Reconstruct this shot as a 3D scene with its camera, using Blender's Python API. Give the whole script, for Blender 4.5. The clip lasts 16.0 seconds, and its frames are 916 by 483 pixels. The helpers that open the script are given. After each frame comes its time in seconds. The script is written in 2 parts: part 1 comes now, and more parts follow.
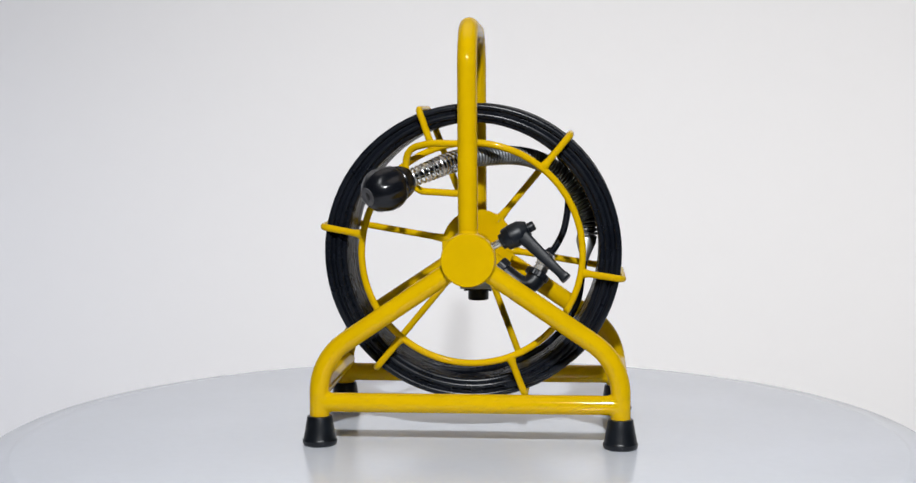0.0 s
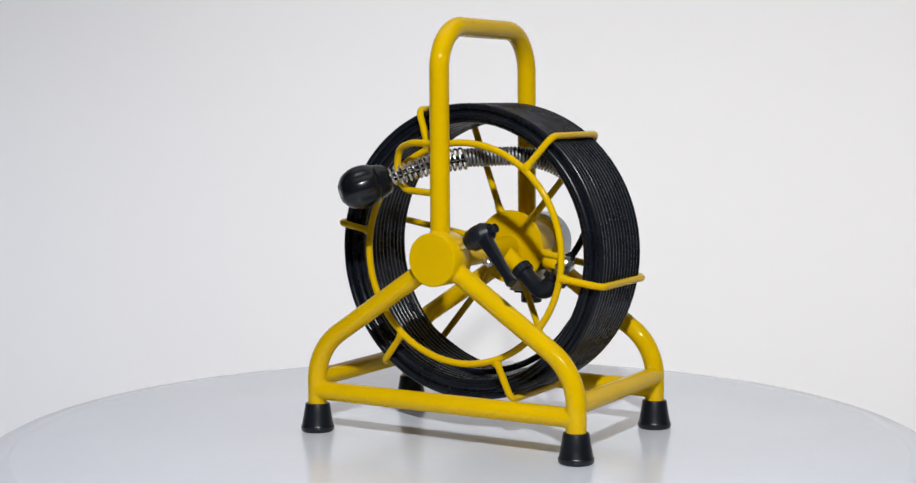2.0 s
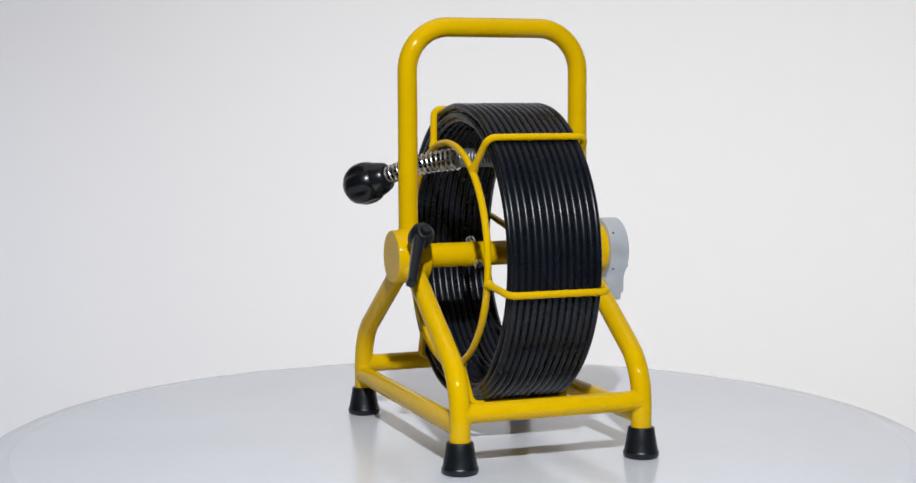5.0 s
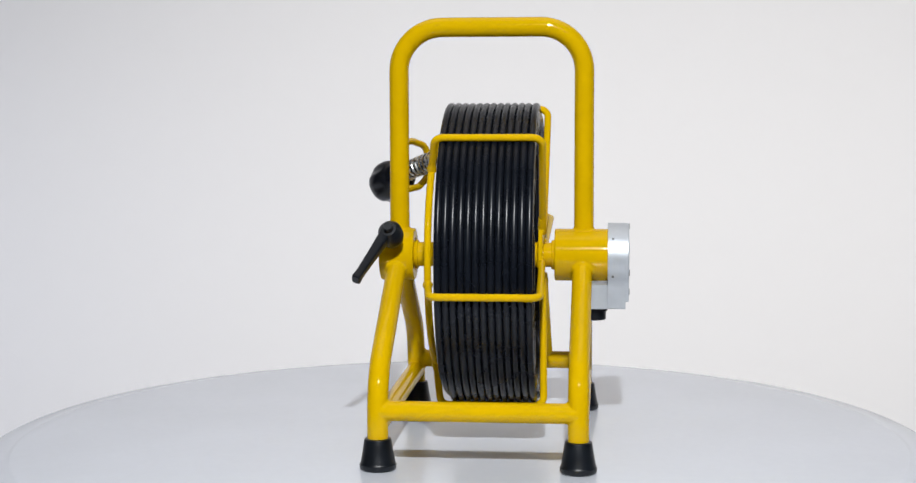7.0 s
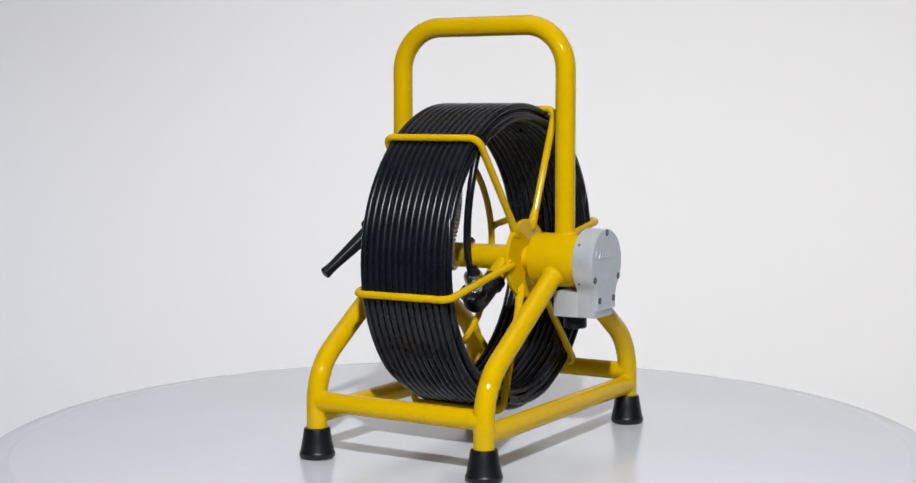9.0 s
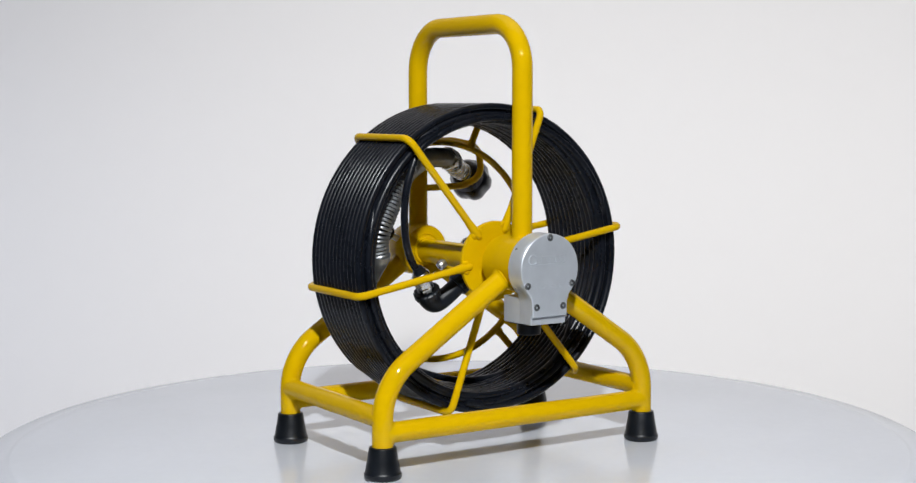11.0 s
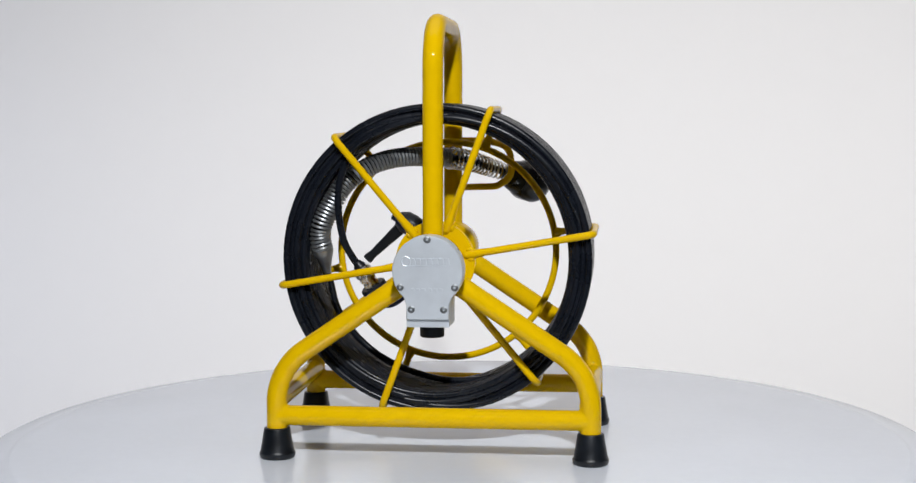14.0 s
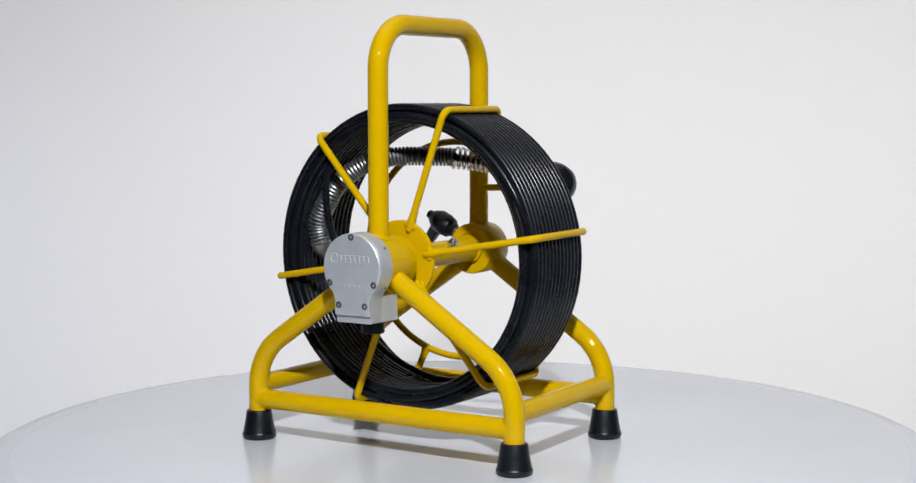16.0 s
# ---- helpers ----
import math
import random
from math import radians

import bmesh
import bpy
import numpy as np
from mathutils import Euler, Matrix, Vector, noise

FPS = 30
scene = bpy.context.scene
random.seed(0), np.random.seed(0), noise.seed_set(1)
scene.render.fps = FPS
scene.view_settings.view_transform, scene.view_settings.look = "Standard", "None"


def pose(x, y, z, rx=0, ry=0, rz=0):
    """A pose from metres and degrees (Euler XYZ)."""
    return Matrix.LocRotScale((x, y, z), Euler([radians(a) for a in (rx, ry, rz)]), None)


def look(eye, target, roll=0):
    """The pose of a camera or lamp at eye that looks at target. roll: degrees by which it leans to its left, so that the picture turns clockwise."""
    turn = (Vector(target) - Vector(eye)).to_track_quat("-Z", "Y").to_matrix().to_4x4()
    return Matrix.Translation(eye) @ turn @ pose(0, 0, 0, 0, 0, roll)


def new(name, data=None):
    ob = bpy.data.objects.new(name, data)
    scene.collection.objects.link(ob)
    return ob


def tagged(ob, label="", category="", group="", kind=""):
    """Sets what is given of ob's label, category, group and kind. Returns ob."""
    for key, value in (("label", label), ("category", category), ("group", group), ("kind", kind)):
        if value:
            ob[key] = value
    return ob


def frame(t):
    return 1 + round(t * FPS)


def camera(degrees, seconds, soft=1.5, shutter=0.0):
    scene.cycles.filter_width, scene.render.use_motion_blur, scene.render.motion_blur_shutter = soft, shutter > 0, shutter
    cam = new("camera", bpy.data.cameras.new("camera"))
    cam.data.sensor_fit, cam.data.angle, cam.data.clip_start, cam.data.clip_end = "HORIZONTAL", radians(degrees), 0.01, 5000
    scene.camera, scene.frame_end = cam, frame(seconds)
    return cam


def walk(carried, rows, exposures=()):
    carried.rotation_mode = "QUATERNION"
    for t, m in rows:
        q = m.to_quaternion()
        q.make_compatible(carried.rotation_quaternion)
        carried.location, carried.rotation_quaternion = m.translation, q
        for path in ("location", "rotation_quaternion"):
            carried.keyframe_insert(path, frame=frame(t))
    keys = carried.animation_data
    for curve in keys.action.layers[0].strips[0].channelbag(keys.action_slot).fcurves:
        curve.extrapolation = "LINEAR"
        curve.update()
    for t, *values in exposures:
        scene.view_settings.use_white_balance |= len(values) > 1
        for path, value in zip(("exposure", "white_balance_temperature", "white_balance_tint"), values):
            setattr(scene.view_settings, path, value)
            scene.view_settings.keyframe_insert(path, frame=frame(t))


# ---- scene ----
# ---- camera ----
cam = camera(32.85, 16.0, soft=1.4)
EYE = (0.0, -2.173, 0.4697)
VIEW = look(EYE, (EYE[0] - 0.00084, EYE[1] + 0.99594, EYE[2] - 0.09004), -0.185)
walk(cam, [(0.0, VIEW), (16.0, VIEW)])

TURN_START, TURN_RATE = -4.379, -12.995      # degrees, degrees a second

# ---- world and lights ----
world = bpy.data.worlds.new("studio_world")
scene.world = world
world.use_nodes = True
world.node_tree.nodes["Background"].inputs[0].default_value = (0.9, 0.95, 1.0, 1)
world.node_tree.nodes["Background"].inputs[1].default_value = 0.02
scene.view_settings.exposure = 0.0


def area_lamp(name, eye, target, sx, sy, watts, colour, shape="RECTANGLE", spread=180):
    data = bpy.data.lights.new(name, "AREA")
    data.shape, data.size, data.size_y = shape, sx, sy
    data.energy, data.color, data.spread = watts, colour, radians(spread)
    ob = new(name, data)
    ob.matrix_world = look(eye, target)
    return ob


# a hard strobe and a thin strip light above the camera, two unseen lamps added behind the translucent backdrop to
# brighten it, a soft box overhead
area_lamp("strobe", (0.07, -2.16, 1.66), (0, -0.15, 0.12), 0.085, 0.085, 25.5, (0.96, 0.98, 1.0), "DISK", 115)
area_lamp("strip_light", (0.0, -2.16, 1.66), (0, 0, 0.2), 1.6, 0.05, 2.5, (0.975, 0.985, 1.0))
area_lamp("backdrop_fill", (1.58, 2.2, 0.02), (1.58, 0.0, 0.02), 4.6, 2.4, 69, (1.0, 0.980, 0.978))
area_lamp("backdrop_fill", (-1.50, 2.2, -0.15), (-1.50, 0.0, -0.15), 1.5, 1.7, 16, (0.86, 0.89, 1.0))
area_lamp("soft_box", (0.0, 0.35, 2.75), (0, 0.35, 0), 2.8, 2.0, 13, (1.0, 0.905, 0.85))


# ---- materials ----
def material(name, colour, rough, metal=0.0, coat=0.0, grain=0.06, grain_scale=60, bump=0.0, bump_scale=400, stain=0.08, stain_scale=9, coat_rough=0.05, spec=0.5):
    m = bpy.data.materials.new(name)
    m.use_nodes = True
    nt = m.node_tree
    b = nt.nodes["Principled BSDF"]
    b.inputs["Metallic"].default_value = metal
    b.inputs["Coat Weight"].default_value = coat
    b.inputs["Coat Roughness"].default_value = coat_rough
    b.inputs["Specular IOR Level"].default_value = spec
    co = nt.nodes.new("ShaderNodeTexCoord")

    def tex(scale, detail):
        n = nt.nodes.new("ShaderNodeTexNoise")
        n.inputs["Scale"].default_value, n.inputs["Detail"].default_value = scale, detail
        nt.links.new(co.outputs["Object"], n.inputs["Vector"])
        return n.outputs["Fac"]

    def ramp(value, lo, hi):
        r = nt.nodes.new("ShaderNodeMapRange")
        r.inputs["From Min"].default_value, r.inputs["From Max"].default_value = 0.3, 0.7
        r.inputs["To Min"].default_value, r.inputs["To Max"].default_value = lo, hi
        nt.links.new(value, r.inputs["Value"])
        return r.outputs["Result"]

    fine, wide = tex(grain_scale, 4), tex(stain_scale, 3)
    mul = nt.nodes.new("ShaderNodeMath")
    mul.operation = "MULTIPLY"
    nt.links.new(ramp(fine, 1 - grain, 1 + grain), mul.inputs[0])
    nt.links.new(ramp(wide, 1 - stain, 1 + stain), mul.inputs[1])
    mix = nt.nodes.new("ShaderNodeVectorMath")
    mix.operation = "SCALE"
    mix.inputs[0].default_value = colour
    nt.links.new(mul.outputs[0], mix.inputs["Scale"])
    nt.links.new(mix.outputs[0], b.inputs["Base Color"])
    nt.links.new(ramp(wide, rough * 0.85, rough * 1.15), b.inputs["Roughness"])
    if bump:
        bn = nt.nodes.new("ShaderNodeBump")
        bn.inputs["Strength"].default_value, bn.inputs["Distance"].default_value = bump, 0.001
        nt.links.new(tex(bump_scale, 2), bn.inputs["Height"])
        nt.links.new(bn.outputs[0], b.inputs["Normal"])
        nt.links.new(bn.outputs[0], b.inputs["Coat Normal"])
    return m


YELLOW = material("yellow_gloss_paint", (0.655, 0.405, 0.001), 0.45, coat=0.55, grain=0.02, stain=0.03, bump=0.03, bump_scale=300, coat_rough=0.05, spec=0.0)
CABLE = material("black_cable_jacket", (0.0058, 0.0074, 0.0115), 0.28, grain=0.12, stain=0.12, stain_scale=25, bump=0.03, bump_scale=900, spec=0.28)
RUBBER = material("black_rubber", (0.0038, 0.0055, 0.0085), 0.36, grain=0.25, stain=0.3, stain_scale=40, bump=0.2, bump_scale=700, spec=0.4)
PLASTIC = material("black_moulded_plastic", (0.0050, 0.0070, 0.0110), 0.38, grain=0.15, stain=0.15, bump=0.15, bump_scale=1200, spec=0.36)
GLOSS = material("polished_black_plastic", (0.006, 0.007, 0.010), 0.27, grain=0.1, stain=0.2, spec=0.4)
STEEL = material("bright_steel", (0.72, 0.72, 0.71), 0.27, metal=1.0, grain=0.08, stain=0.12, stain_scale=60)
DULL = material("dull_steel_hose", (0.34, 0.355, 0.37), 0.44, metal=0.9, grain=0.12, stain=0.15, stain_scale=50)
ALU = material("grey_cast_aluminium", (0.60, 0.64, 0.69), 0.38, metal=0.45, grain=0.04, stain=0.04, bump=0.15, bump_scale=1500)
SCREW = material("zinc_screw_steel", (0.20, 0.21, 0.22), 0.48, metal=1.0, grain=0.15, stain=0.2, stain_scale=120)
LENSRING = material("worn_grey_rubber", (0.085, 0.085, 0.09), 0.6, grain=0.3, stain=0.3, stain_scale=90)
LENS = material("dark_lens_glass", (0.03, 0.03, 0.032), 0.08, coat=0.6)
TABLE = material("white_lacquered_board", (0.70, 0.737, 0.815), 0.18, grain=0.01, stain=0.02, stain_scale=3, bump=0.02, bump_scale=120, spec=0.46)
BACK = material("white_paper_backdrop", (0.84, 0.835, 0.835), 0.85, grain=0.006, grain_scale=20, stain=0.012, stain_scale=1.2, spec=0.1)
# the paper lets half of the light through, so the added lamps behind brighten it
NT = BACK.node_tree
THIN, BLEND = NT.nodes.new("ShaderNodeBsdfTranslucent"), NT.nodes.new("ShaderNodeMixShader")
THIN.inputs["Color"].default_value = (0.84, 0.84, 0.845, 1)
BLEND.inputs[0].default_value = 0.5
NT.links.new(NT.nodes["Principled BSDF"].outputs[0], BLEND.inputs[1])
NT.links.new(THIN.outputs[0], BLEND.inputs[2])
NT.links.new(BLEND.outputs[0], NT.nodes["Material Output"].inputs["Surface"])
DARK = material("grey_studio_wall_paint", (0.12, 0.12, 0.123), 0.9, grain=0.1, stain=0.1, spec=0.1)
CEIL = material("grey_ceiling_paint", (0.22, 0.22, 0.22), 0.8, grain=0.02, stain=0.03, spec=0.2)


# ---- mesh helpers ----
def mesh_from(name, verts, faces, mat, smooth=True):
    me = bpy.data.meshes.new(name)
    me.from_pydata([tuple(map(float, v)) for v in verts], [], faces)
    me.materials.append(mat)
    bm = bmesh.new()
    bm.from_mesh(me)
    bmesh.ops.recalc_face_normals(bm, faces=bm.faces)
    bm.to_mesh(me)
    bm.free()
    if smooth:
        me.polygons.foreach_set("use_smooth", [True] * len(me.polygons))
        me.set_sharp_from_angle(angle=radians(38))
    me.update()
    return me


def part(name, me, parent=None, label="", m=None):
    ob = new(name, me)
    if parent is not None:
        ob.parent = parent
    if m is not None:
        ob.matrix_basis = m
    return tagged(ob, label)


def fillet(points, radius, steps=9):
    """A polyline with its inner corners rounded."""
    P = [Vector(p) for p in points]
    out = [P[0]]
    for a, b, c in zip(P, P[1:], P[2:]):
        d1, d2 = (a - b).normalized(), (c - b).normalized()
        ang = d1.angle(d2)
        if ang > radians(179):
            out.append(b)
            continue
        t = min(radius / math.tan(ang / 2), (a - b).length * 0.49, (c - b).length * 0.49)
        r = t * math.tan(ang / 2)
        mid = (d1 + d2).normalized()
        centre = b + mid * (r / math.sin(ang / 2))
        s, e = b + d1 * t - centre, b + d2 * t - centre
        for k in range(steps + 1):
            out.append(centre + s.slerp(e, k / steps).normalized() * r)
    out.append(P[-1])
    return out


def curve(points, steps=10):
    """A smooth (Catmull-Rom) line through points."""
    P = [Vector(p) for p in points]
    P = [2 * P[0] - P[1]] + P + [2 * P[-1] - P[-2]]
    out = []
    for i in range(1, len(P) - 2):
        a, b, c, d = P[i - 1:i + 3]
        for k in range(steps):
            t = k / steps
            out.append(0.5 * (2 * b + (c - a) * t + (2 * a - 5 * b + 4 * c - d) * t * t + (3 * b - a - 3 * c + d) * t ** 3))
    out.append(P[-2])
    return out


def sweep(path, radius, sides=16, closed=False, caps=True):
    """Verts and faces of a round rod along a path; radius may be a list."""
    P = np.array([tuple(p) for p in path], float)
    n = len(P)
    R = np.full(n, radius) if np.isscalar(radius) else np.array(radius)
    T = np.roll(P, -1, 0) - np.roll(P, 1, 0)
    if not closed:
        T[0], T[-1] = P[1] - P[0], P[-1] - P[-2]
    T /= np.linalg.norm(T, axis=1)[:, None]
    ref = np.array([0.0, 0, 1]) if abs(T[0][2]) < 0.9 else np.array([1.0, 0, 0])
    N = np.cross(T[0], ref)
    N /= np.linalg.norm(N)
    verts = []
    ca = np.cos(np.arange(sides) * 2 * np.pi / sides)
    sa = np.sin(np.arange(sides) * 2 * np.pi / sides)
    for i in range(n):
        N = N - T[i] * (N @ T[i])
        N /= np.linalg.norm(N)
        B = np.cross(T[i], N)
        verts.append(P[i] + R[i] * (ca[:, None] * N + sa[:, None] * B))
    verts = np.vstack(verts)
    faces = []
    for i in range(n if closed else n - 1):
        a, b = i * sides, ((i + 1) % n) * sides
        for k in range(sides):
            k2 = (k + 1) % sides
            faces.append((a + k, a + k2, b + k2, b + k))
    if caps and not closed:
        faces.append(tuple(range(sides))[::-1])
        faces.append(tuple((n - 1) * sides + k for k in range(sides)))
    return verts.tolist(), faces


def rod(name, path, radius, mat, parent, label="", sides=16, closed=False):
    v, f = sweep(path, radius, sides, closed)
    return part(name, mesh_from(name, v, f, mat), parent, label)


def lathe(name, a, direction, profile, mat, parent, label="", sides=32):
    """A turned piece from a along a direction: profile of (distance, radius)."""
    a, d = Vector(a), Vector(direction).normalized()
    x = d.orthogonal().normalized()
    y = d.cross(x)
    verts, faces = [], []
    for dist, r in profile:
        for k in range(sides):
            w = 2 * math.pi * k / sides
            verts.append(a + d * dist + (x * math.cos(w) + y * math.sin(w)) * max(r, 1e-5))
    for i in range(len(profile) - 1):
        for k in range(sides):
            k2 = (k + 1) % sides
            faces.append((i * sides + k, i * sides + k2, (i + 1) * sides + k2, (i + 1) * sides + k))
    faces.append(tuple(range(sides))[::-1])
    faces.append(tuple((len(profile) - 1) * sides + k for k in range(sides)))
    return part(name, mesh_from(name, verts, faces, mat), parent, label)


def prism(name, outline, v0, v1, chamfer, mat, parent, label=""):
    """An outline in the (u, w) plane, drawn out along v, with chamfered edges."""
    O = np.array(outline)
    n = len(O)
    nxt, prv = np.roll(O, -1, 0), np.roll(O, 1, 0)
    t = nxt - prv
    t /= np.linalg.norm(t, axis=1)[:, None]
    area = np.sum(O[:, 0] * nxt[:, 1] - nxt[:, 0] * O[:, 1])
    nor = np.c_[t[:, 1], -t[:, 0]] * (1 if area > 0 else -1)
    I = O - nor * chamfer
    rings = [(I, v0), (O, v0 + chamfer), (O, v1 - chamfer), (I, v1)]
    verts = [(p[0] + OU, v + OV, p[1]) for ring, v in rings for p in ring]
    faces = []
    for i in range(3):
        for k in range(n):
            k2 = (k + 1) % n
            faces.append((i * n + k, i * n + k2, (i + 1) * n + k2, (i + 1) * n + k))
    faces.append(tuple(range(n))[::-1])
    faces.append(tuple(3 * n + k for k in range(n)))
    return part(name, mesh_from(name, verts, faces, mat), parent, label)


def weld(a, direction, radius, parent, bead=0.0022, name="weld_bead"):
    """A ring of painted weld round a joint."""
    a, d = Vector(a), Vector(direction).normalized()
    x = d.orthogonal().normalized()
    y = d.cross(x)
    ring = []
    for k in range(40):
        w = 2 * math.pi * k / 40
        r = radius - 0.0012 + 0.0002 * math.sin(9 * w)
        ring.append(a + (x * math.cos(w) + y * math.sin(w)) * r + d * 0.0006 * math.sin(7 * w + 1))
    return rod(name, ring, bead, YELLOW, parent, sides=8, closed=True)


def saddle(centre, direction, axis, big, small, parent, e=0.0035):
    """A painted weld where a tube of radius small runs into the side of one of radius big."""
    c, d, ax = Vector(centre), Vector(direction).normalized(), Vector(axis).normalized()
    ax = (ax - d * ax.dot(d)).normalized()
    b = d.cross(ax)
    n = 48
    verts, faces = [], []
    for grow, lift in ((1.0, -0.0005), (0.55, 0.14), (0.25, 0.42), (0.08, 0.8), (-0.06, 1.15)):
        for k in range(n):
            w = 2 * math.pi * k / n
            wave = e * (1 + 0.10 * math.sin(5 * w + 1) + 0.06 * math.sin(11 * w))
            q = small + wave * grow * (1.0 if small < 0.6 * big else 0.05 + 0.95 * math.sin(w) ** 2)
            depth = math.sqrt(max(big ** 2 - (q * math.cos(w)) ** 2, 0.0))
            verts.append(c + (b * math.cos(w) + ax * math.sin(w)) * q + d * (depth + wave * lift))
    for i in range(4):
        for k in range(n):
            k2 = (k + 1) % n
            faces.append((i * n + k, i * n + k2, (i + 1) * n + k2, (i + 1) * n + k))
    return part("weld", mesh_from("weld", verts, faces, YELLOW), parent)


def ribbed(name, a, direction, profile, teeth, depth, mat, parent, label=""):
    """A turned ring with grip ribs round it."""
    a, d = Vector(a), Vector(direction).normalized()
    x = d.orthogonal().normalized()
    y = d.cross(x)
    n = teeth * 4
    verts, faces = [], []
    for dist, r in profile:
        for k in range(n):
            w = 2 * math.pi * k / n
            rr = r - (depth if k % 4 in (2, 3) else 0.0)
            verts.append(a + d * dist + (x * math.cos(w) + y * math.sin(w)) * rr)
    for i in range(len(profile) - 1):
        for k in range(n):
            k2 = (k + 1) % n
            faces.append((i * n + k, i * n + k2, (i + 1) * n + k2, (i + 1) * n + k))
    faces.append(tuple(range(n))[::-1])
    faces.append(tuple((len(profile) - 1) * n + k for k in range(n)))
    return part(name, mesh_from(name, verts, faces, mat), parent, label)


# ---- setting: a white studio ----
def build_studio():
    # backdrop sheet: floor, sweep and wall in one piece
    prof = [(-0.9, -0.75)]
    prof += [(0.90 + 0.42 * math.sin(a), -0.33 - 0.42 * math.cos(a)) for a in np.linspace(0, math.pi / 2, 14)]
    prof += [(1.32, 0.6), (1.32, 2.95)]
    nx = 9
    verts, faces = [], []
    for y, z in prof:
        for i in range(nx):
            verts.append((-4 + i, y, z))
    for j in range(len(prof) - 1):
        for i in range(nx - 1):
            a = j * nx + i
            faces.append((a, a + 1, a + nx + 1, a + nx))
    tagged(part("backdrop", mesh_from("backdrop", verts, faces, BACK)), "seamless white paper backdrop sweeping down into the floor", "backdrop", kind="structure")

    def box(name, lo, hi, mat, label):
        bm = bmesh.new()
        bmesh.ops.create_cube(bm, size=1)
        for v in bm.verts:
            v.co = [l + (c + 0.5) * (h - l) for c, l, h in zip(v.co, lo, hi)]
        me = bpy.data.meshes.new(name)
        bm.to_mesh(me)
        bm.free()
        me.materials.append(mat)
        return tagged(new(name, me), label, name.split("_")[0], kind="structure")

    # unseen room shell added round the set, dark to hold down front fill
    box("floor", (-4.12, -4.12, -0.87), (4.12, 2.9, -0.755), DARK, "unseen dark grey floor under the paper sweep, added to close the room")
    box("wall_north", (-4.12, 2.9, -0.87), (4.12, 3.02, 2.95), DARK, "unseen grey wall added behind the paper")
    box("wall_west", (-4.12, -4, -0.8), (-4.0, 2.9, 2.95), DARK, "unseen grey side wall added to close the room")
    box("wall_east", (4.0, -4, -0.8), (4.12, 2.9, 2.95), DARK, "unseen grey side wall added to close the room")
    box("wall_south", (-4.12, -4.12, -0.8), (4.12, -4.0, 2.95), DARK, "unseen grey wall added behind the camera")
    box("ceiling", (-4.12, -4.12, 2.95), (4.12, 2.92, 3.07), CEIL, "unseen grey ceiling added to close the room")


def build_turntable():
    ob = new("turntable")
    tagged(ob, "round white glossy lacquered display turntable with a stepped rim", "turntable")
    prof = [(0.0, 0.0), (0.6, 0.0), (0.6140, 0.0), (0.6158, -0.0002), (0.6175, -0.0008), (0.6215, -0.0014), (0.653, -0.0057), (0.659, -0.0085), (0.661, -0.013), (0.661, -0.032), (0.658, -0.035), (0.0, -0.035)]
    n = 160
    verts = [(0, 0, 0)]
    for r, z in prof[1:-1]:
        verts += [(r * math.cos(2 * math.pi * k / n), r * math.sin(2 * math.pi * k / n), z) for k in range(n)]
    faces = [(0, 1 + k, 1 + (k + 1) % n) for k in range(n)]
    for i in range(len(prof) - 3):
        for k in range(n):
            k2 = (k + 1) % n
            faces.append((1 + i * n + k, 1 + (i + 1) * n + k, 1 + (i + 1) * n + k2, 1 + i * n + k2))
    last = 1 + (len(prof) - 3) * n
    faces.append(tuple(last + k for k in range(n))[::-1])
    part("disc", mesh_from("disc", verts, faces, TABLE), ob)
    lathe("pedestal", (0, 0, -0.75), (0, 0, 1), [(0, 0.32), (0.02, 0.33), (0.04, 0.30), (0.70, 0.30), (0.715, 0.31)], TABLE, ob, "plain white drum pedestal")
    return ob


# ---- the cable reel ----
OU, OV = 0.019, 0.0435          # the reel's middle from the turning axis
TUBE = 0.0135
HUB_W, WHEEL_W = 0.2572, 0.2588
VA, VB = -0.1265, 0.1295        # the planes of the two end frames


def at(u, v, w):
    return Vector((u + OU, v + OV, w))


def pts(*rows):
    return [at(*r) for r in rows]


def foot(parent, u, v):
    lathe("rubber_foot", at(u, v, 0), (0, 0, 1), [(0, 0.0205), (0.0008, 0.0222), (0.0035, 0.0236), (0.0075, 0.0238), (0.0088, 0.0228), (0.010, 0.0224), (0.025, 0.0196), (0.0385, 0.0176), (0.0402, 0.0170), (0.0408, 0.0158), (0.0408, 0.0132)], RUBBER, parent, "tapered black rubber foot")


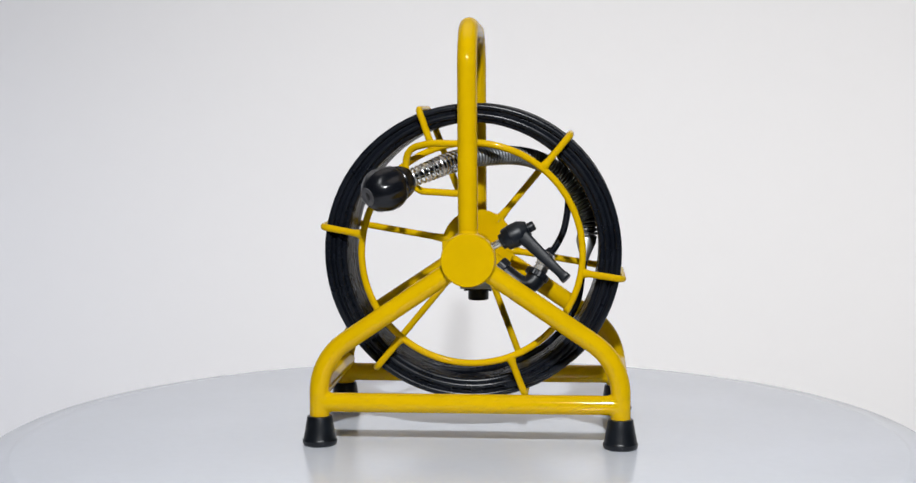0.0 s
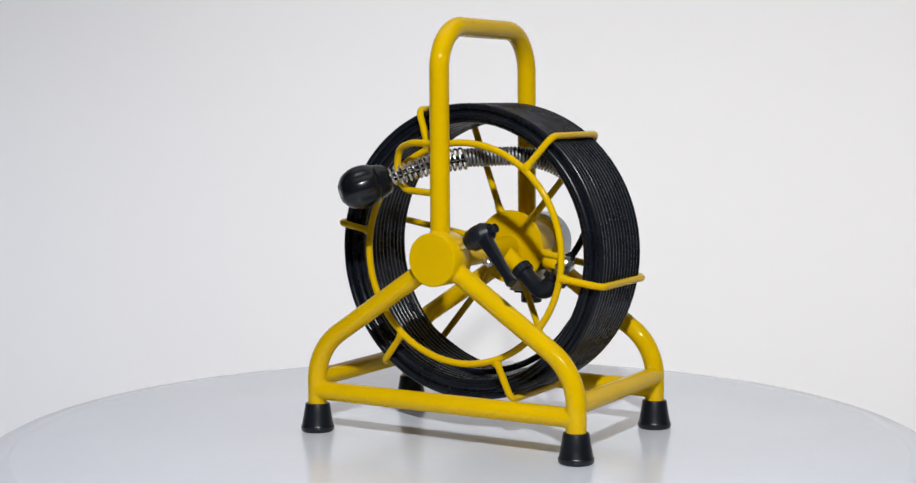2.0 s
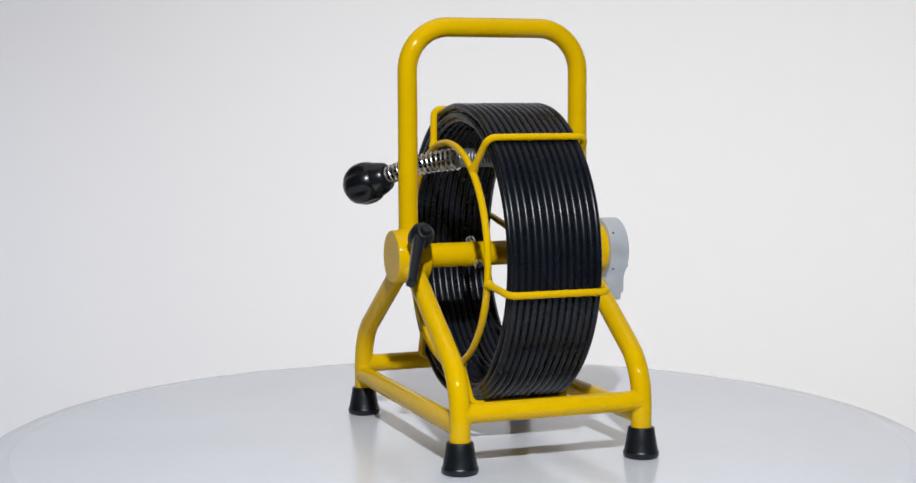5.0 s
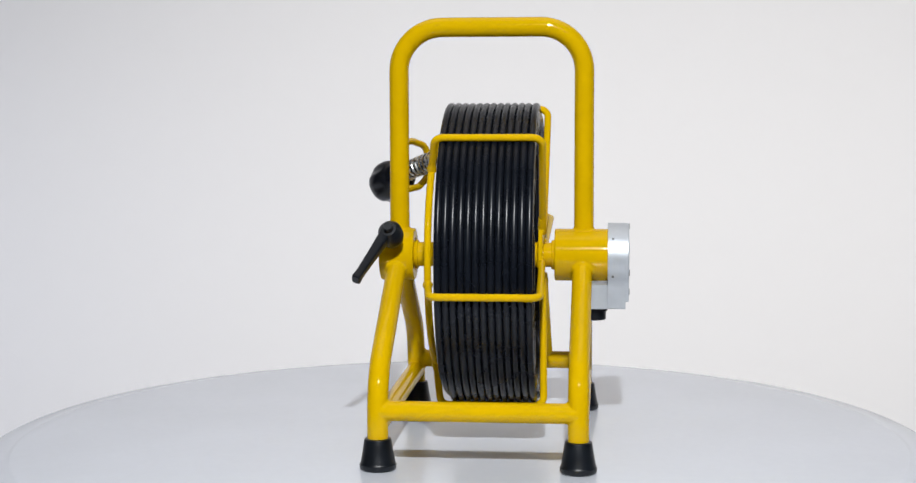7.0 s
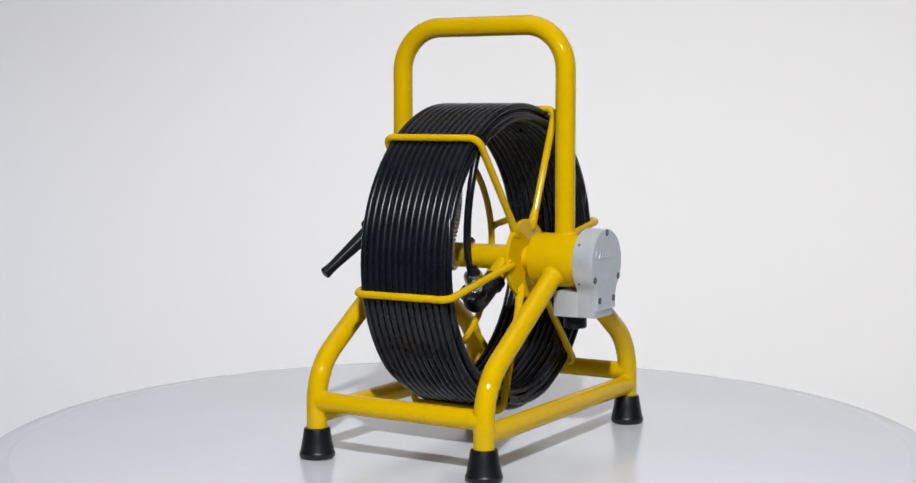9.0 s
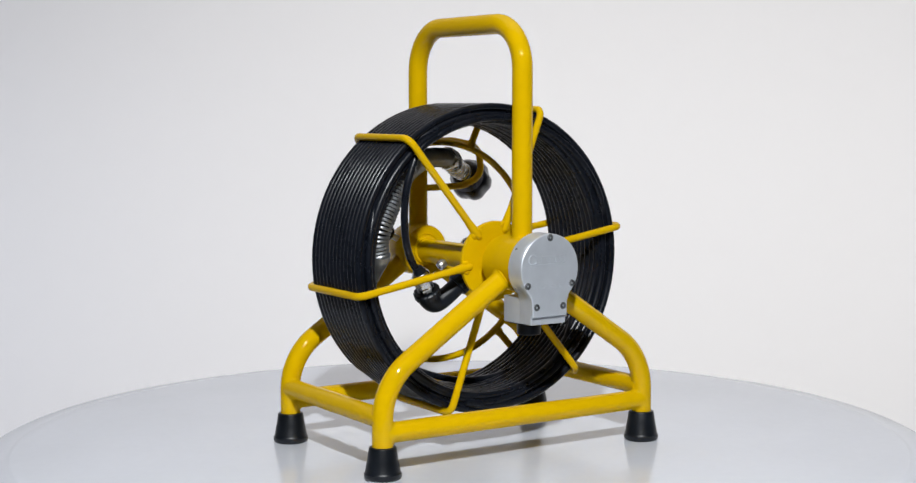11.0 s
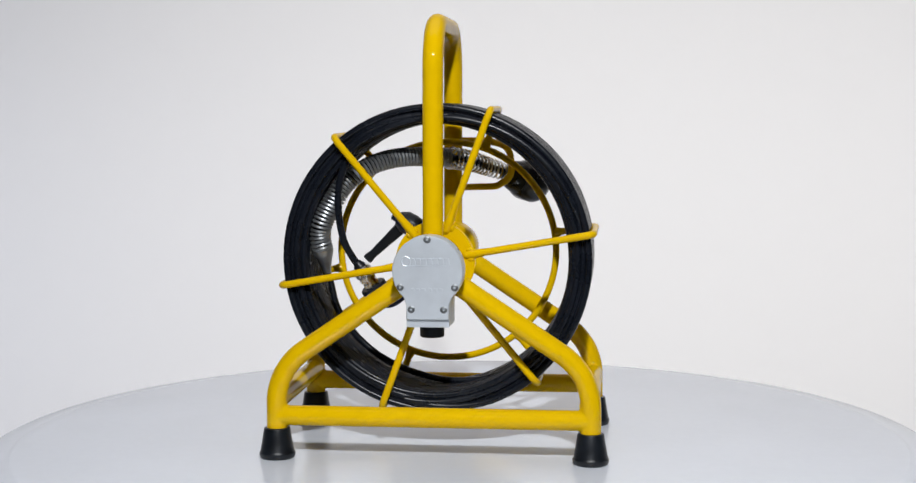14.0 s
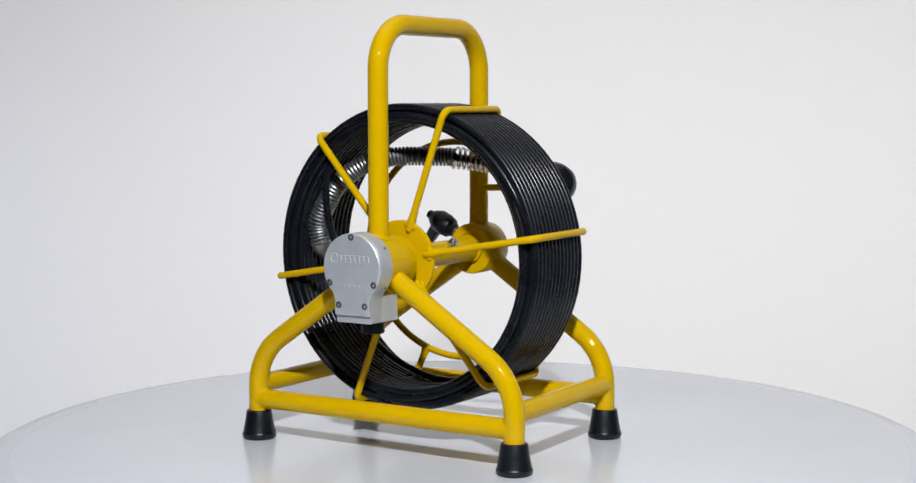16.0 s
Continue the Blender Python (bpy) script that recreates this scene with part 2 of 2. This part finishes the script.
def build_frame(reel):
    fr = reel
    FU, FV = 0.205, 0.128
    # carrying handle
    handle = rod("handle", fillet(pts((-0.001, -0.125, HUB_W + 0.02), (-0.002, -0.125, 0.5708), (-0.005, 0.131, 0.5708), (-0.004, 0.131, HUB_W + 0.02)), 0.060, 14), TUBE, YELLOW, fr, "yellow tubular steel carrying handle", sides=28)
    for sv, pv, bw in ((-1, VA, 0.0590), (1, VB, 0.0568)):
        for su in (-1, 1):
            FU = 0.2085 if sv > 0 and su < 0 else 0.2055
            path = fillet(pts((su * FU, sv * FV, 0.012), (su * FU, sv * FV, 0.1182), (su * 0.02, pv, 0.2435)), 0.085, 12)
            leg = rod("leg", path, TUBE, YELLOW, fr, "bent yellow steel tube leg", sides=28)
            foot(leg, su * FU, sv * FV)
            d = Vector((su * 0.83, 0, -0.56))
            saddle(at(0, pv, HUB_W), d, (0, 1, 0), 0.0362, TUBE, leg, 0.0030)
            saddle(at(su * FU, sv * FV, bw), (-su, 0, 0), (0, 0, 1), TUBE, 0.0133, leg)
            saddle(at(su * FU, sv * FV, 0.0760), (0, -sv, 0), (0, 0, 1), TUBE, 0.0130, leg)
        rod("cross_bar", pts((-0.205, sv * FV, bw), (0.205, sv * FV, bw)), 0.0133, YELLOW, fr, sides=28)
    for su in (-1, 1):
        rod("side_bar", pts((su * 0.2055, -FV, 0.0760), (su * 0.2065, FV, 0.0760)), 0.0130, YELLOW, fr, sides=28)
    # hubs
    lathe("hub", at(0, -0.1500, HUB_W), (0, 1, 0), [(0, 0.0352), (0.0012, 0.0362), (0.0015, 0.0364), (0.045, 0.0364), (0.0468, 0.0350), (0.0468, 0.0235), (0.0455, 0.0228), (0.0455, 0.018)], YELLOW, fr, sides=56)
    lathe("hub", at(-0.003, 0.0912, HUB_W), (0, 1, 0), [(0, 0.018), (0, 0.0345), (0.0015, 0.0360), (0.0728, 0.0360), (0.0735, 0.0352)], YELLOW, fr, sides=56)
    saddle(at(-0.001, -0.125, HUB_W), (0, 0, 1), (0, 1, 0), 0.0364, TUBE, handle, 0.0028)
    saddle(at(-0.004, 0.131, HUB_W), (0, 0, 1), (0, 1, 0), 0.0360, TUBE, handle, 0.0028)
    # holder loop on the handle
    loop = fillet(pts((-0.006, -0.124, 0.4125), (-0.052, -0.113, 0.4130), (-0.086, -0.096, 0.4050), (-0.090, -0.094, 0.362), (-0.066, -0.106, 0.3475), (-0.006, -0.124, 0.3450)), 0.022, 7)
    rod("holder_loop", loop, 0.0049, YELLOW, fr, "bent yellow rod loop that holds the probe", sides=14)


def build_wheel(reel):
    ring = [at(0.1537 * math.cos(a), -0.0690, WHEEL_W + 0.1537 * math.sin(a)) for a in np.linspace(0, 2 * math.pi, 96, endpoint=False)]
    wh = rod("wheel_rim", ring, 0.0048, YELLOW, reel, "round yellow rod rim of the cable wheel", sides=14, closed=True)
    for k in range(6):
        a = radians(110.3 - 60 * k)

        def p(r, v):
            return at(r * math.cos(a), v, WHEEL_W + r * math.sin(a))
        rod("spoke_hook", fillet([p(0.1537, -0.0690), p(0.2125, -0.0610), p(0.2125, 0.0790), p(0.041, 0.0752)], 0.0125, 8), 0.0049, YELLOW, wh, sides=14)
        out = (math.cos(a), 0, math.sin(a))
        lathe("weld_fillet", p(0.0365, 0.0745), Vector(out) + Vector((0, 0.02, 0)), [(0.0, 0.0008), (0.0015, 0.0034), (0.005, 0.0050), (0.012, 0.0060), (0.018, 0.0062), (0.024, 0.0056), (0.032, 0.0049)], YELLOW, wh, sides=20)
        for turn in (-1, 1):
            a2 = a + turn * 0.13
            lathe("weld_spot", at(0.0485 * math.cos(a2), 0.0752, WHEEL_W + 0.0485 * math.sin(a2)), out, [(-0.0055, 0.0004), (-0.0045, 0.0020), (-0.002, 0.0032), (0.001, 0.0034), (0.0035, 0.0024), (0.0048, 0.0005)], YELLOW, wh, sides=12)
        lathe("weld_fillet", p(0.1537, -0.0690), Vector(out) + Vector((0, 0.14, 0)), [(0.001, 0.0062), (0.005, 0.0068), (0.009, 0.0056), (0.014, 0.0047)], YELLOW, wh, sides=18)
    lathe("hub_plate", at(0, 0.0700, HUB_W), (0, 1, 0), [(0, 0.0525), (0.001, 0.0535), (0.005, 0.0535), (0.006, 0.0525)], YELLOW, wh, sides=56)
    axle = rod("axle", pts((0, -0.112, HUB_W), (0, 0.098, HUB_W)), 0.0170, YELLOW, reel, "yellow tubular axle", sides=32)
    lathe("collar", at(0, -0.1035, HUB_W), (0, 1, 0), [(0, 0.0190), (0.0015, 0.0200), (0.004, 0.0200), (0.005, 0.0190)], YELLOW, axle, "thin yellow painted washer")
    lathe("collar", at(0, 0.0865, HUB_W), (0, 1, 0), [(0, 0.0195), (0.001, 0.0205), (0.004, 0.0205), (0.005, 0.0195)], YELLOW, axle, "thin yellow painted washer")
    weld(at(0, 0.0692, HUB_W), (0, 1, 0), 0.0178, axle, 0.0026)
    # socket branch for the cable plug
    rod("socket_branch", pts((0, 0.0435, HUB_W), BRANCH_END), 0.0125, YELLOW, axle, sides=24)
    for place, way in BOLTS:
        lathe("bolt", at(*place), way, [(-0.012, 0.0040), (0, 0.0040), (0.0002, 0.0058), (0.0010, 0.0064), (0.0095, 0.0064), (0.0106, 0.0056), (0.0106, 0.0034), (0.006, 0.0030)], STEEL, axle, "small bright steel socket bolt", sides=20)


BRANCH_END = (0.034, 0.0435, 0.2285)
ELBOW = ((0.033, 0.0435, 0.2290), (0.054, 0.0395, 0.2110), (0.070, 0.0368, 0.2020), (0.083, 0.0400, 0.2085), (0.0895, 0.0445, 0.2200))
BOLTS = (((0.0150, -0.0295, 0.2475), (0.80, 0, -0.60)), ((-0.0150, -0.0262, 0.2697), (-0.77, 0, 0.64)))


def build_cable(reel):
    ca = None
    rng = np.random.RandomState(4)
    R, seg, turns, lo, hi = 0.0049, 84, 13, -0.0513, 0.0748
    for layer in range(4):
        n = turns - (layer % 2)
        tot = n * seg
        k = np.arange(tot + 1)
        ang = 2 * np.pi * k / seg - 1.345
        side = np.abs(np.cos(ang)) ** 1.5 + 0.35 * (np.sin(ang) < 0) * np.sin(ang) ** 2
        wob = np.interp(k, np.arange(0, tot + 13, 12), rng.uniform(-1, 1, tot // 12 + 2))
        wob = np.convolve(np.pad(wob, 6, mode="edge"), np.ones(13) / 13, mode="valid")
        r = 0.2035 - layer * (0.0058 + 0.0016 * np.clip(side, 0, 1)) + wob * 0.0002 * (1 + 0.8 * layer)
        turn = k / seg
        step = np.floor(turn) + np.clip((turn % 1 - 0.90) / 0.10, 0, 1)       # flat turns with a short crossover
        v = lo + (step + 0.5 * (layer % 2)) * (hi - lo) / (turns - 1) * (turns - 1) / turns + wob * 0.0003
        end = np.clip(1 - np.minimum(k, tot - k) / (0.09 * seg), 0, 1)          # both ends tuck in under their neighbours
        r = r + end * (0.004 if layer else -0.009)
        v = v + end * 0.006 * np.where(k < tot / 2, 1, -1)
        path = np.c_[r * np.cos(ang) + OU, v + OV, WHEEL_W + r * np.sin(ang)]
        if ca is None:
            ca = rod("cable_coil", path, R, CABLE, reel, "black push cable wound in tight even turns", sides=10)
        else:
            rod("inner_winding", path, R, CABLE, ca, sides=10)
    # slack strands that wander over the far face of the coil
    for r0, r1, v0, v1, a0, a1 in ((0.198, 0.180, 0.0680, 0.062, 38, 215), (0.184, 0.199, 0.0670, 0.0690, 45, 175), (0.180, 0.192, 0.0640, 0.0680, -150, 40)):
        t = np.linspace(0, 1, 60)
        a = np.radians(a0 + (a1 - a0) * t)
        r = r0 + (r1 - r0) * t
        v = v0 + (v1 - v0) * t - 0.024 * np.clip(1 - np.minimum(t, 1 - t) / 0.16, 0, 1) ** 1.5
        rod("loose_turn", np.c_[r * np.cos(a) + OU, v + OV, WHEEL_W + r * np.sin(a)], R, CABLE, ca, sides=10)
    # the lead to the plug, and the tail from the hose
    lead = curve(pts((0.060, 0.064, 0.436), (0.094, 0.066, 0.420), (0.1138, 0.065, 0.4026), (0.1297, 0.0655, 0.3637), (0.1328, 0.062, 0.3243), (0.1272, 0.0575, 0.2845), (0.1160, 0.0530, 0.2600), (0.1055, 0.0515, 0.2455)), 8)
    rod("lead", lead, 0.0050, CABLE, ca, "thin black lead running to the plug", sides=12)
    tail = curve(pts((0.1585, 0.036, 0.258), (0.1560, 0.022, 0.2350), (0.1535, 0.013, 0.2200), (0.1500, 0.004, 0.1950), (0.1450, -0.001, 0.1790), (0.1360, -0.008, 0.1620), (0.1190, -0.012, 0.1390), (0.0900, -0.012, 0.1150), (0.0500, -0.010, 0.0960), (0.0, -0.005, 0.0840), (-0.050, 0.000, 0.0855), (-0.085, 0.004, 0.0960)), 8)
    rod("tail", tail, 0.0045, CABLE, ca, "black cable running down from the hose", sides=12)
    # elbow plug
    E = [at(*e) for e in ELBOW]
    el = curve(E, 5)
    plug = rod("elbow_plug", el, list(np.linspace(0.0118, 0.0150, len(el))), PLASTIC, reel, "black moulded right-angle plug", sides=24)
    d = (E[1] - E[0]).normalized()
    ribbed("collar", E[0] - d * 0.003, d, [(0, 0.0146), (0.0012, 0.0158), (0.0118, 0.0158), (0.013, 0.0146)], 20, 0.0005, PLASTIC, plug, "ribbed black collar")
    d2 = (at(0.1040, 0.0530, 0.2445) - E[4]).normalized()
    ribbed("plug_rim", E[4] - d2 * 0.0085, d2, [(0, 0.0160), (0.0012, 0.0182), (0.0085, 0.0182), (0.0100, 0.0164)], 18, 0.0007, PLASTIC, plug, "ribbed black rim")
    lathe("nut", E[4] + d2 * 0.001, d2, [(0, 0.0100), (0.001, 0.0116), (0.007, 0.0116), (0.008, 0.0098), (0.010, 0.0098), (0.0105, 0.0124), (0.0165, 0.0124), (0.0175, 0.0105)], STEEL, plug, "bright steel cable nut", sides=6)
    lathe("gland", E[4] + d2 * 0.0175, d2, [(0, 0.0108), (0.0020, 0.0128), (0.008, 0.0130), (0.012, 0.0116), (0.0150, 0.0088)], STEEL, plug, "rounded bright cable gland", sides=24)
    lathe("boot", E[4] + d2 * 0.0318, d2, [(0, 0.0082), (0.0010, 0.0088), (0.003, 0.0084), (0.006, 0.0064), (0.009, 0.0054)], PLASTIC, plug, "black rubber cable boot", sides=20)


NECK, FACE = Vector((-0.0835, -0.1285, 0.3640)), Vector((-0.1300, -0.1712, 0.3440))
HOSE = ((0.1590, 0.041, 0.268), (0.1620, 0.043, 0.290), (0.1575, 0.045, 0.3079), (0.143, 0.042, 0.3354), (0.1278, 0.035, 0.3584), (0.0969, 0.020, 0.3813), (0.0578, -0.004, 0.3925), (0.004, -0.046, 0.3915), (-0.004, -0.0525, 0.3905))
SPRING = ((-0.004, -0.0525, 0.3905), (-0.030, -0.080, 0.3850), (-0.055, -0.110, 0.3750), tuple(NECK))


def helix(centre, radius, pitch, phase=0.0, per=14):
    """A coil of wire round a centre line."""
    C = np.array([tuple(c) for c in centre])
    s = np.r_[0, np.cumsum(np.linalg.norm(np.diff(C, axis=0), axis=1))]
    n = int(s[-1] / pitch * per)
    q = np.linspace(0, s[-1], n)
    P = np.c_[[np.interp(q, s, C[:, i]) for i in range(3)]].T
    T = np.gradient(P, axis=0)
    T /= np.linalg.norm(T, axis=1)[:, None]
    N = np.cross(T, (0.0, 0.4, 0.9))
    N /= np.linalg.norm(N, axis=1)[:, None]
    B = np.cross(T, N)
    w = 2 * np.pi * q / pitch + phase
    rad = np.interp(q, s, radius) if not np.isscalar(radius) else radius
    rad = np.asarray(rad).reshape(-1, 1) if not np.isscalar(rad) else rad
    return P + rad * (np.cos(w)[:, None] * N + np.sin(w)[:, None] * B)


def build_probe(reel):
    hose = curve(pts(*HOSE), 12)
    wide = np.interp(np.linspace(0, 1, len(hose)), (0, 0.12, 0.30, 0.55, 1), (0.0130, 0.0140, 0.0140, 0.0126, 0.0120))
    pr = rod("hose", hose, list(wide - 0.0036), CABLE, reel, "black core of the spring hose", sides=18)
    rod("hose_coil", helix(hose, wide - 0.0006, 0.0050), 0.0021, DULL, pr, "close-wound dull steel spring hose", sides=6)
    lathe("hose_ferrule", at(*HOSE[0]), (-0.003, -0.016, -0.030), [(-0.006, 0.0142), (0.001, 0.0146), (0.004, 0.0140), (0.020, 0.0088), (0.030, 0.0062), (0.036, 0.0050)], DULL, pr, "tapered steel ferrule", sides=24)
    sp = curve(pts(*SPRING), 12)
    pr = rod("spring_core", sp, 0.0052, CABLE, reel, "black cable inside an open spring", sides=12)
    rod("spring", helix(sp, list(np.linspace(0.0150, 0.0112, len(sp))), 0.0074, per=20), 0.0016, STEEL, pr, "open bright steel coil spring", sides=8)
    for du, dv, dw in ((0, -0.0050, 0.0045), (0.003, -0.0062, -0.0015)):
        rod("guide_wire", [p + Vector((du, dv, dw)) for p in sp], 0.0008, STEEL, pr, sides=6)
    d = (FACE - NECK).normalized()
    base = at(*NECK) - d * 0.004
    x = d.orthogonal().normalized()
    y = d.cross(x)
    prof = [(0, 0.0130, 0), (0.002, 0.0160, 0), (0.004, 0.0180, 0), (0.010, 0.0205, 0), (0.018, 0.0228, 0), (0.0192, 0.0222, 0), (0.0204, 0.0232, 0.0), (0.024, 0.0256, 0.2), (0.028, 0.0272, 0.7), (0.034, 0.0286, 1), (0.044, 0.0288, 1), (0.051, 0.0272, 0.8), (0.057, 0.0242, 0.3), (0.062, 0.0202, 0.05), (0.0655, 0.0160, 0), (0.0675, 0.0122, 0)]
    n = 96
    verts, faces = [], []
    prof = [(1.05 * dist, 1.07 * r, flat) for dist, r, flat in prof]
    for dist, r, flat in prof:
        for k in range(n):
            w = 2 * math.pi * k / n
            f = (w + 0.35) % (math.pi / 3) - math.pi / 6
            facet = min(1.0, 0.95 / math.cos(f)) - 0.055 * math.exp(-(f / 0.19) ** 2)
            rr = r * (1 + flat * (facet - 1))
            verts.append(base + d * dist + (x * math.cos(w) + y * math.sin(w)) * rr)
    for i in range(len(prof) - 1):
        for k in range(n):
            k2 = (k + 1) % n
            faces.append((i * n + k, i * n + k2, (i + 1) * n + k2, (i + 1) * n + k))
    faces.append(tuple(range(n))[::-1])
    faces.append(tuple((len(prof) - 1) * n + k for k in range(n)))
    pr = part("camera_head", mesh_from("camera_head", verts, faces, GLOSS), reel, "rounded black probe head with flattened sides")
    lathe("lens_ring", base + d * 0.0690, d, [(0, 0.0132), (0.0026, 0.0126), (0.0032, 0.0112), (0.0024, 0.0080)], LENSRING, pr, "ribbed black ring round the lens", sides=28)
    lathe("lens", base + d * 0.0685, d, [(0, 0.0080), (0.0025, 0.0078), (0.0030, 0.0050), (0.0034, 0.0020)], LENS, pr, "dark glass camera lens", sides=28)


def build_lever(reel):
    a = radians(27.6)
    d = Vector((math.cos(a), -0.035, math.sin(a)))
    c = at(0, -0.1265, HUB_W)
    lv = lathe("clamp_lever", c + d * 0.049, d, [(0, 0.0085), (0.0008, 0.0105), (0.006, 0.0110), (0.0064, 0.0140), (0.0075, 0.0150), (0.016, 0.0160), (0.0165, 0.0166), (0.031, 0.0162), (0.033, 0.0150), (0.0405, 0.0112), (0.042, 0.0100), (0.042, 0.0070)], PLASTIC, reel, "black plastic clamping lever knob", sides=30)
    lathe("stud", c + d * 0.034, d, [(0, 0.0050), (0.0200, 0.0050)], STEEL, lv, "short bright steel stud", sides=16)
    lathe("push_button", c + d * 0.0905, d, [(0, 0.0068), (0.008, 0.0066), (0.0095, 0.0056)], PLASTIC, lv, sides=20)
    tip = at(0.1325, -0.1670, 0.2350)
    root = c + d * 0.079 + Vector((0, -0.004, -0.002))
    k = (tip - root)
    along = k.normalized()
    side = along.cross(Vector((0, -1, 0.15))).normalized()
    front = side.cross(along)
    verts, faces, n = [], [], 20
    for f, wide, deep in ((0, 0.0096, 0.0085), (0.14, 0.0092, 0.0080), (0.5, 0.0076, 0.0064), (0.82, 0.0062, 0.0056), (0.89, 0.0064, 0.0058), (0.95, 0.0074, 0.0062), (0.985, 0.0075, 0.0060), (1.0, 0.0062, 0.0048)):
        for j in range(n):
            w = 2 * math.pi * j / n
            cx, cy = math.cos(w), math.sin(w)
            verts.append(root + k * f + side * wide * math.copysign(abs(cx) ** 0.45, cx) + front * deep * math.copysign(abs(cy) ** 0.45, cy))
    for i in range(7):
        for j in range(n):
            j2 = (j + 1) % n
            faces.append((i * n + j, i * n + j2, (i + 1) * n + j2, (i + 1) * n + j))
    faces += [tuple(range(n))[::-1], tuple(7 * n + j for j in range(n))]
    part("arm", mesh_from("arm", verts, faces, PLASTIC), lv)


def build_housing(reel):
    cu, cw, R, hw, bot = -0.0045, 0.2565, 0.0450, 0.0272, 0.1850

    def outline(grow, bottom):
        r, h = R + grow, hw + grow
        a0 = math.acos(h / r) - 0.10
        arc = [(cu + r * math.cos(t), cw + r * math.sin(t)) for t in np.linspace(-a0, math.pi + a0, 44)]
        low = cw - r * math.sin(a0)
        left = [(cu - h, low - 0.010), (cu - h, bottom + 0.0012), (cu - h + 0.0012, bottom)]
        right = [(cu + h - 0.0012, bottom), (cu + h, bottom + 0.0012), (cu + h, low - 0.010)]
        return arc + left + right
    ho = prism("counter_housing", outline(0, bot), 0.1640, 0.1885, 0.0005, ALU, reel, "grey cast aluminium housing with a screwed lid")
    prism("lid", outline(-0.0002, bot + 0.0100), 0.1872, 0.1930, 0.0011, ALU, ho, "flat grey lid with raised lettering")
    rear = [(cu - hw, bot), (cu + hw, bot), (cu + hw, 0.2185), (cu - hw, 0.2185)]
    prism("rear_block", rear, 0.1280, 0.1639, 0.0012, ALU, ho)
    lathe("socket", at(cu, 0.1465, bot), (0, 0, -1), [(-0.002, 0.0150), (0.001, 0.0150), (0.0015, 0.0158), (0.0165, 0.0156), (0.0178, 0.0145), (0.0178, 0.0110), (0.012, 0.0100)], PLASTIC, ho, "black rubber cable socket", sides=28)
    prism("socket_flange", [(cu - 0.021, bot - 0.003), (cu + 0.021, bot - 0.003), (cu + 0.021, bot + 0.0005), (cu - 0.021, bot + 0.0005)], 0.1300, 0.1640, 0.0008, PLASTIC, ho)
    for u, w in ((0, 0.2966), (0.0345, 0.2363), (-0.0345, 0.2363), (0.0206, 0.2082), (-0.0206, 0.2082)):
        sc = lathe("screw", at(cu + u, 0.1925, w), (0, 1, 0), [(0, 0.0046), (0.0008, 0.0046), (0.0014, 0.0038), (0.0014, 0.0016), (0.0004, 0.0014)], SCREW, ho, "small steel socket screw", sides=18)
    for u, v, w in ((0.82, 0.171, 0.57), (0.82, 0.171, -0.57), (-0.82, 0.171, 0.57), (-0.82, 0.171, -0.57)):
        lathe("side_screw", at(cu + R * u * 0.997, v, cw + R * w * 0.997), (u, 0, w), [(-0.001, 0.0019), (0.0006, 0.0019), (0.0008, 0.0012)], SCREW, ho, "tiny steel grub screw", sides=10)
    # raised marks on the lid
    oval = [at(cu + 0.027 + 0.0058 * math.cos(t), 0.1931, 0.2690 + 0.0060 * math.sin(t)) for t in np.linspace(0, 2 * math.pi, 28, endpoint=False)]
    rod("raised_emblem", oval, 0.0008, ALU, ho, "raised round emblem", sides=8, closed=True)

    def bar(u, w, du, dw):
        s = 0.18 * dw
        prism("raised_mark", [(cu + u - du - s, w - dw), (cu + u + du - s, w - dw), (cu + u + du + s, w + dw), (cu + u - du + s, w + dw)], 0.1928, 0.1937, 0.0004, ALU, ho)
    for i in range(7):
        bar(0.0180 - i * 0.0072, 0.2690, 0.0027, 0.0042)
    bar(-0.001, 0.2634, 0.0235, 0.0006)
    for i, du in enumerate((0.0022, 0.0022, 0.0022, 0.0018, 0.0022, 0.0022)):
        bar(0.0185 - i * 0.0068 - (0.002 if i > 2 else 0), 0.2335, du, 0.0017)


def build_reel():
    reel = new("cable_reel")
    tagged(reel, "yellow tubular steel reel of coiled black cable on a turntable", "cable reel")
    build_frame(reel)
    build_wheel(reel)
    build_cable(reel)
    build_probe(reel)
    build_lever(reel)
    build_housing(reel)
    return reel


build_studio()
TURNTABLE = build_turntable()
REEL = build_reel()



def motions():
    rows = [(t, pose(0, 0, 0, 0, 0, TURN_START + TURN_RATE * t)) for t in range(17)]
    walk(TURNTABLE, rows)
    walk(REEL, rows)


motions()
